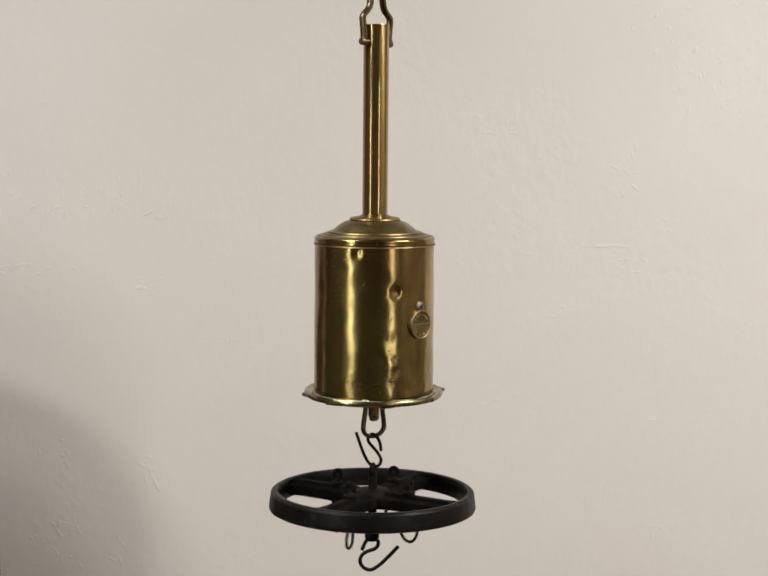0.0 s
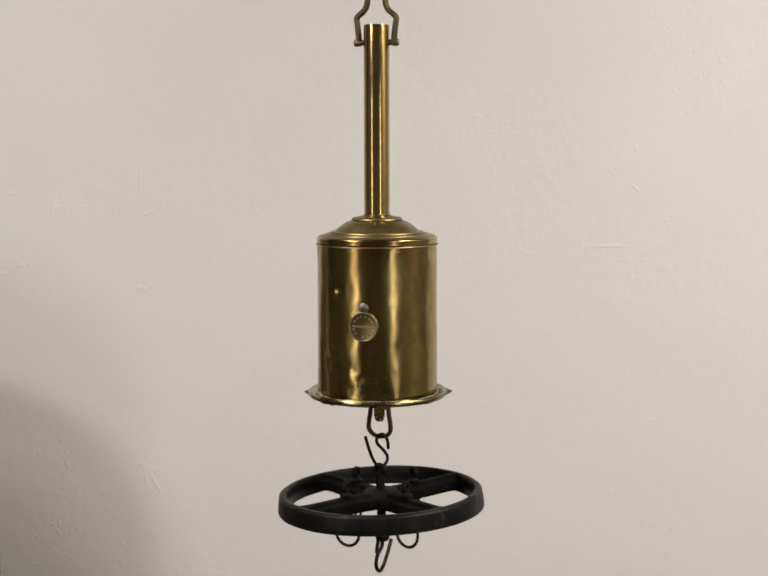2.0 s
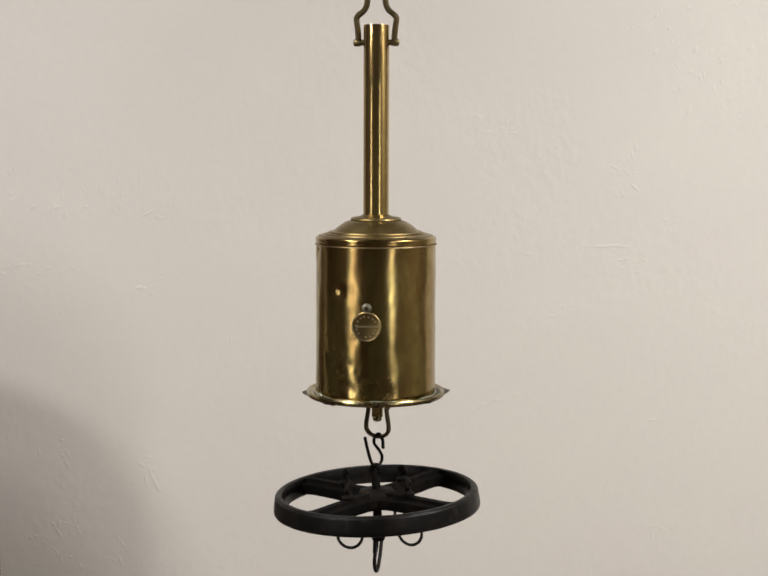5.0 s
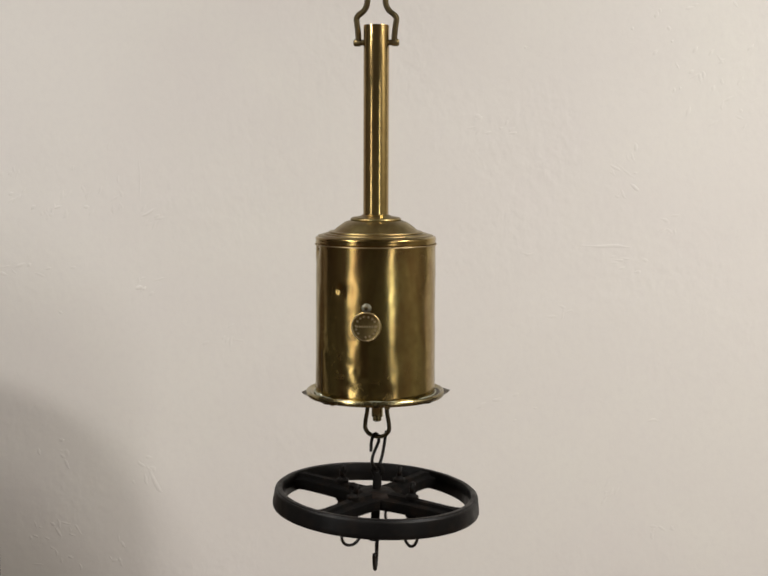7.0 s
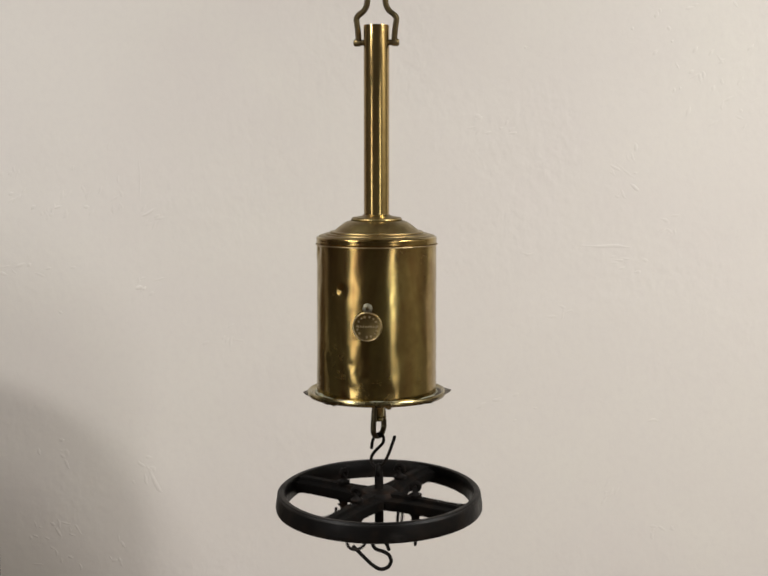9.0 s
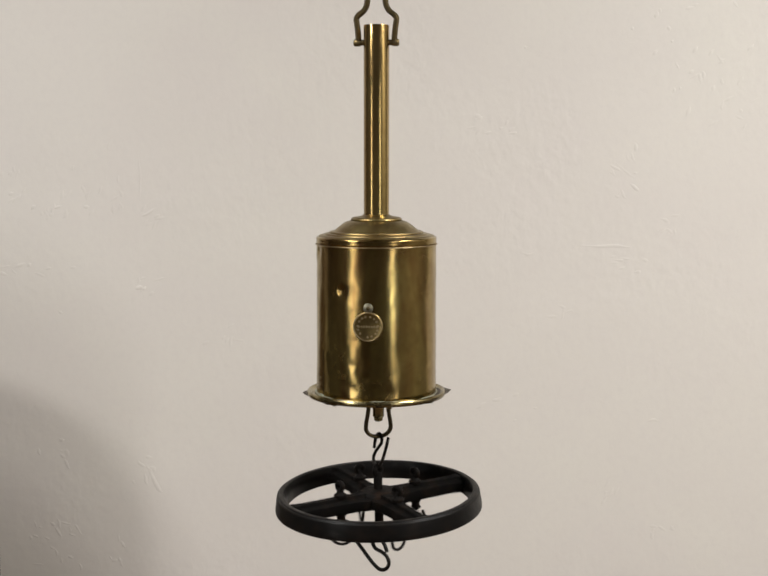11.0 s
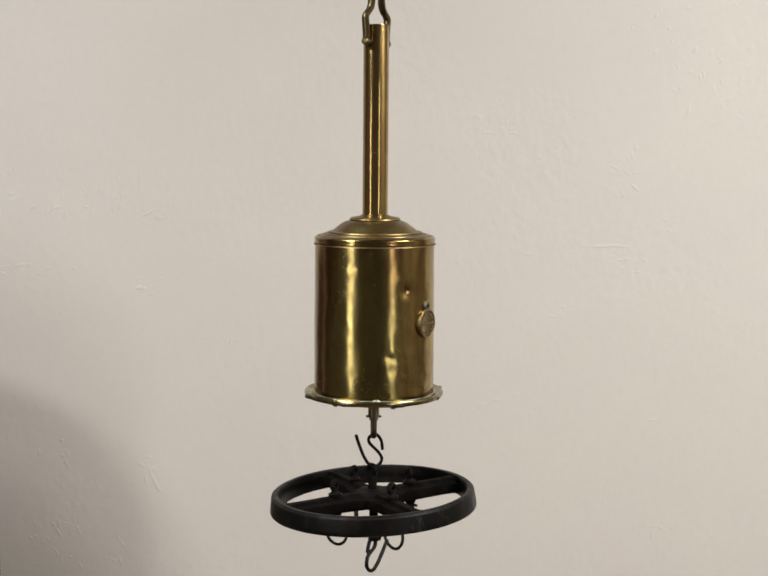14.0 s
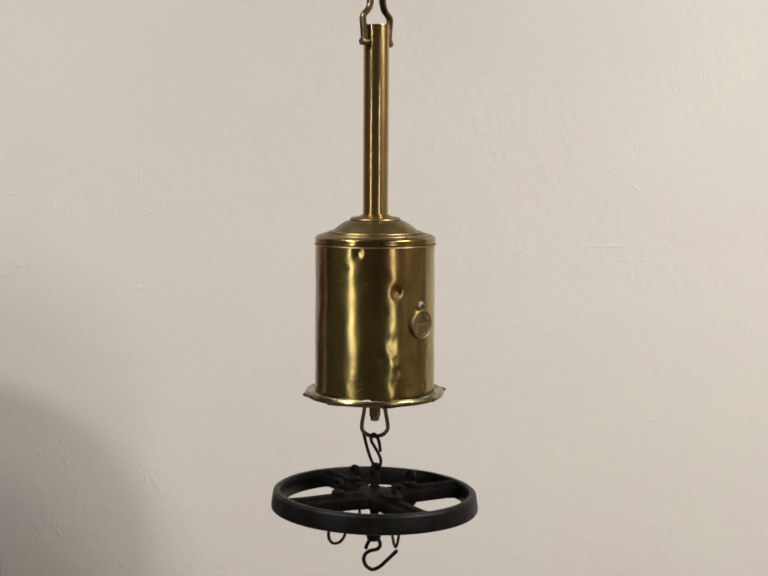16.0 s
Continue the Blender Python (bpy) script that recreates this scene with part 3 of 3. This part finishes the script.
RIDGES = (
    ([(1180, 501), (1225, 503), (1260, 502), (1292, 506)], 0.0016, 0.55), ([(288, 441), (300, 437), (318, 424)], 0.0018, 0.7),
    ([(300, 948), (312, 975), (324, 998), (333, 1006)], 0.0020, 0.6),
    ([(282, 318), (286, 360), (285, 412)], 0.0012, 0.5),
    ([(1320, 860), (1335, 857), (1345, 860)], 0.0012, 0.6), ([(285, 586), (293, 590), (298, 585)], 0.0014, 0.8), ([(120, 636), (128, 640)], 0.0014, 0.8),
    ([(1150, 640), (1165, 634), (1172, 636)], 0.0011, 0.5), ([(1255, 330), (1280, 352), (1300, 366)], 0.0011, 0.35), ([(1290, 55), (1293, 62)], 0.0018, 0.7),
    ([(1070, 96), (1075, 97)], 0.0014, 0.7), ([(1370, 82), (1374, 86)], 0.0014, 0.7),
    ([(1065, 515), (1080, 520), (1092, 514)], 0.0014, 0.5),
)
for pts, r, high in RIDGES:
    ridge(pts, r * 2.3, high * 0.2)


def plaster_patch(col, row, wide, tall, count, lean):
    """A patch of short trowel dabs, soft and all but flat on the wall."""
    bm = bmesh.new()
    for _ in range(count):
        c, r = col + chance.gauss(0, wide), row + chance.gauss(0, tall)
        a, n = radians(lean + chance.gauss(0, 28)), chance.uniform(4, 13)
        ends = [(c + q * n * math.cos(a) + chance.uniform(-2, 2), r - q * n * math.sin(a)) for q in (-1, -0.3, 0.4, 1)]
        path = spline([wall_point(*p) for p in ends], 3)
        taper = [max(0.1, math.sin(math.pi * (i + 0.5) / len(path))) for i in range(len(path))]
        sweep(bm, path, chance.uniform(0.0018, 0.0038), 8, chance.uniform(0.07, 0.14), False, taper)
    part("plaster_patch", bm, WALL, bpy.data.objects["wall_north"])


chance = random.Random(5)
for spot in ((305, 968, 14, 18, 8, -60), (115, 925, 18, 14, 8, -50), (300, 440, 16, 12, 6, 30), (292, 578, 14, 12, 6, 40), (110, 1105, 60, 26, 18, -55), (230, 1110, 30, 30, 8, -60), (120, 420, 55, 25, 18, 60),
             (215, 370, 30, 60, 14, 75), (60, 545, 40, 12, 9, 15), (30, 360, 25, 20, 8, 80), (1365, 465, 14, 12, 8, 20), (1010, 255, 30, 14, 9, 25), (1285, 350, 26, 30, 10, -45), (1270, 545, 40, 20, 8, 0),
             (1440, 110, 70, 60, 26, 70), (1500, 230, 40, 40, 10, 60), (1235, 1010, 18, 12, 7, 30), (1340, 1085, 14, 10, 6, -40), (1150, 640, 12, 6, 4, 25), (1040, 835, 30, 16, 6, 20), (470, 700, 30, 20, 6, 50)):
    plaster_patch(*spot)


# ---- movement ----
# turn of the wheel, degrees clockwise from above
TURN = ((-0.2, -92), (0.0, -59), (0.1, -44), (0.2, -28), (0.36, 0), (0.65, 45), (0.92, 90), (1.2, 134), (1.5, 178), (1.7, 206), (1.9, 225), (2.1, 242), (2.3, 258), (2.5, 269), (2.7, 278), (2.9, 285), (3.1, 289), (3.35, 291), (3.6, 289), (3.9, 281),
        (4.2, 269), (4.7, 241), (5.3, 198), (5.9, 145), (6.5, 87), (6.9, 44), (7.3, -1), (7.65, -45), (8.0, -90), (8.3, -133), (8.6, -178), (8.9, -224), (9.2, -270), (9.75, -356), (10.3, -445), (10.9, -549),
        (11.4, -641), (11.65, -682), (11.97, -721), (12.15, -743), (12.35, -763), (12.6, -785), (12.95, -808), (13.2, -822), (13.5, -834), (13.8, -838), (14.1, -836), (14.4, -828), (14.8, -810), (15.2, -788), (15.65, -765), (16.0, -750), (16.2, -738))
# turn of the jack's body, degrees anticlockwise from above
BODY = ((-0.2, 48), (0.0, 48), (0.5, 49), (0.8, 47.5), (1.0, 44), (1.15, 37), (1.3, 27), (1.5, 11.5), (1.65, -4), (1.8, -15), (1.95, -13), (2.2, -9.2), (2.5, -8.2), (3.0, -8.0), (4.2, -8.0), (6.3, -8.0), (9.2, -8.0), (10.8, -8.0), (11.1, -6), (11.3, 0),
        (11.5, 13), (11.7, 32), (11.85, 48), (12.0, 55), (12.2, 58), (12.5, 58.5), (13.0, 57.5), (14.5, 57.5), (15.0, 55), (15.25, 51), (15.5, 48), (16.0, 48.5), (16.2, 49))
# turn of the spindle under the jack, clockwise; it runs a little ahead of the wheel or behind it
SPIN = ((-0.2, -62), (0.0, -38), (0.2, -12), (0.35, 15), (0.5, 42), (0.7, 70), (0.85, 82), (1.0, 94), (1.2, 122), (1.4, 152), (1.6, 177), (1.9, 203), (2.2, 232), (2.5, 248), (2.8, 266), (3.1, 270), (3.6, 270), (4.0, 262), (4.2, 255), (4.7, 230), (5.3, 188), (5.9, 136),
        (6.38, 90), (6.9, 34), (7.18, 1), (7.65, -55), (8.0, -97), (8.3, -143), (8.6, -188), (8.9, -232), (9.2, -276), (9.75, -364), (10.3, -452), (10.9, -543), (11.2, -590), (11.47, -630), (11.7, -664), (11.9, -696), (12.1, -714), (12.3, -724), (12.5, -738), (12.7, -752),
        (12.9, -772), (13.1, -790), (13.4, -808), (14.0, -811), (14.4, -807), (14.7, -787), (15.0, -772), (15.4, -757), (15.8, -733), (16.0, -718), (16.2, -706))
# sway: sideways place of the wheel, millimetres
SWAY = ((-0.2, -3.6), (0.0, -4.1), (0.2, -5.2), (0.4, -4.0), (0.7, -1.6), (1.0, -2.2), (1.2, -2.8), (1.4, -1.6), (1.6, 2.1), (1.8, 4.4), (1.9, 4.8), (2.0, 4.4), (2.2, 1.8), (2.5, -0.2), (2.7, 0.4), (2.9, 2.4), (3.1, 2.7), (3.3, 2.1), (3.6, -0.2),
        (3.9, 1.4), (4.2, 4.1), (4.6, 2.5), (5.0, 0.2), (5.5, 2.6), (5.9, 0.6), (6.3, 1.1), (6.5, 2.4), (6.8, 1.0), (7.1, -0.8), (7.3, -0.8), (7.6, 2.2), (7.9, 2.6), (8.2, 0.8), (8.4, 0.4), (8.6, 1.8), (8.85, 3.2), (9.0, 2.5), (9.2, 0.4), (9.6, 1.0), (10.0, 2.4),
        (10.5, 0.4), (11.0, 2.0), (11.3, 0.8), (11.6, -2.6), (11.9, -4.3), (12.1, -3.9), (12.4, -1.6), (12.7, -2.9), (12.9, -3.9), (13.2, -3.3), (13.5, -1.6), (13.7, -1.6), (14.1, -3.9), (14.3, -3.6), (14.7, -1.6), (15.0, -1.9), (15.4, -3.9), (15.7, -3.0), (16.0, -1.9), (16.2, -1.6))
# the joining hook slews a little against the wheel while this stands still
SLEW = ((-0.5, 0), (-0.2, 0), (0.0, 0), (11.9, 0), (12.2, -4), (12.5, -9), (13.0, 10), (13.5, 24), (14.0, 23), (14.5, 18), (15.0, 8), (15.4, 0), (16.0, 0), (16.2, 0))
LEAN = 2.8       # the wheel hangs a little out of level


def glide(table, t):
    """Smooth value of a table at t (cubic, slopes from the neighbours)."""
    i = max(1, min(len(table) - 3, sum(1 for q, _ in table if q <= t) - 1))
    (ta, a), (tb, b), (tc, c), (td, d) = table[i - 1:i + 3]
    h = tc - tb
    s = (t - tb) / h
    mb, mc = (c - a) / (tc - ta) * h, (d - b) / (td - tb) * h
    return (2 * s ** 3 - 3 * s ** 2 + 1) * b + (s ** 3 - 2 * s ** 2 + s) * mb + (3 * s ** 2 - 2 * s ** 3) * c + (s ** 3 - s ** 2) * mc


UPPER_AT, LOWER_AT = 90, -60


def motions():
    times = [k / 10 for k in range(161)]
    rows = {k: [] for k in ("jack", "drive", "wheel", "up", "low")}
    for t in times:
        turn, body, spin, x = glide(TURN, t), glide(BODY, t), glide(SPIN, t), glide(SWAY, t) / 1000
        tilt = math.degrees(0.54 * x / 0.40)
        rows["jack"].append((t, pose(0.0004 - 0.0775 * x, 0, PIVOT, 0, -tilt, 0) @ pose(0, 0, 0, 0, 0, body)))
        rows["drive"].append((t, pose(0.0018, 0.0010, 0, 0, 0, -spin - body)))
        late = min(1.0, max(0.0, (t - 11.6) / 1.0))
        high = 22 + 10 * late
        base = Matrix.Translation((x + 0.0018, 0, WHEEL_Z))
        rows["wheel"].append((t, base @ pose(0, 0, 0, 0.6 + 0.5 * late, 0, 0) @ pose(0, 0, 0, 0, 0, high - turn) @ pose(0, 0, 0, 0, LEAN, 0) @ pose(0, 0, 0, 0, 0, -high)))
        hang = math.degrees(0.2 * x / 0.1)
        rows["up"].append((t, base @ pose(0, 0, 0, 0, -hang, 0) @ pose(0, 0, 0, 0, 0, UPPER_AT - 1.25 * turn + 0.25 * spin - glide(SLEW, t))))
        rows["low"].append((t, base @ pose(0, 0, 0, 0, 0, LOWER_AT - turn)))
    walk(jack, rows["jack"])
    walk(drive, rows["drive"])
    walk(wheel, rows["wheel"])
    walk(hook_up, rows["up"])
    walk(hook_low, rows["low"])


motions()
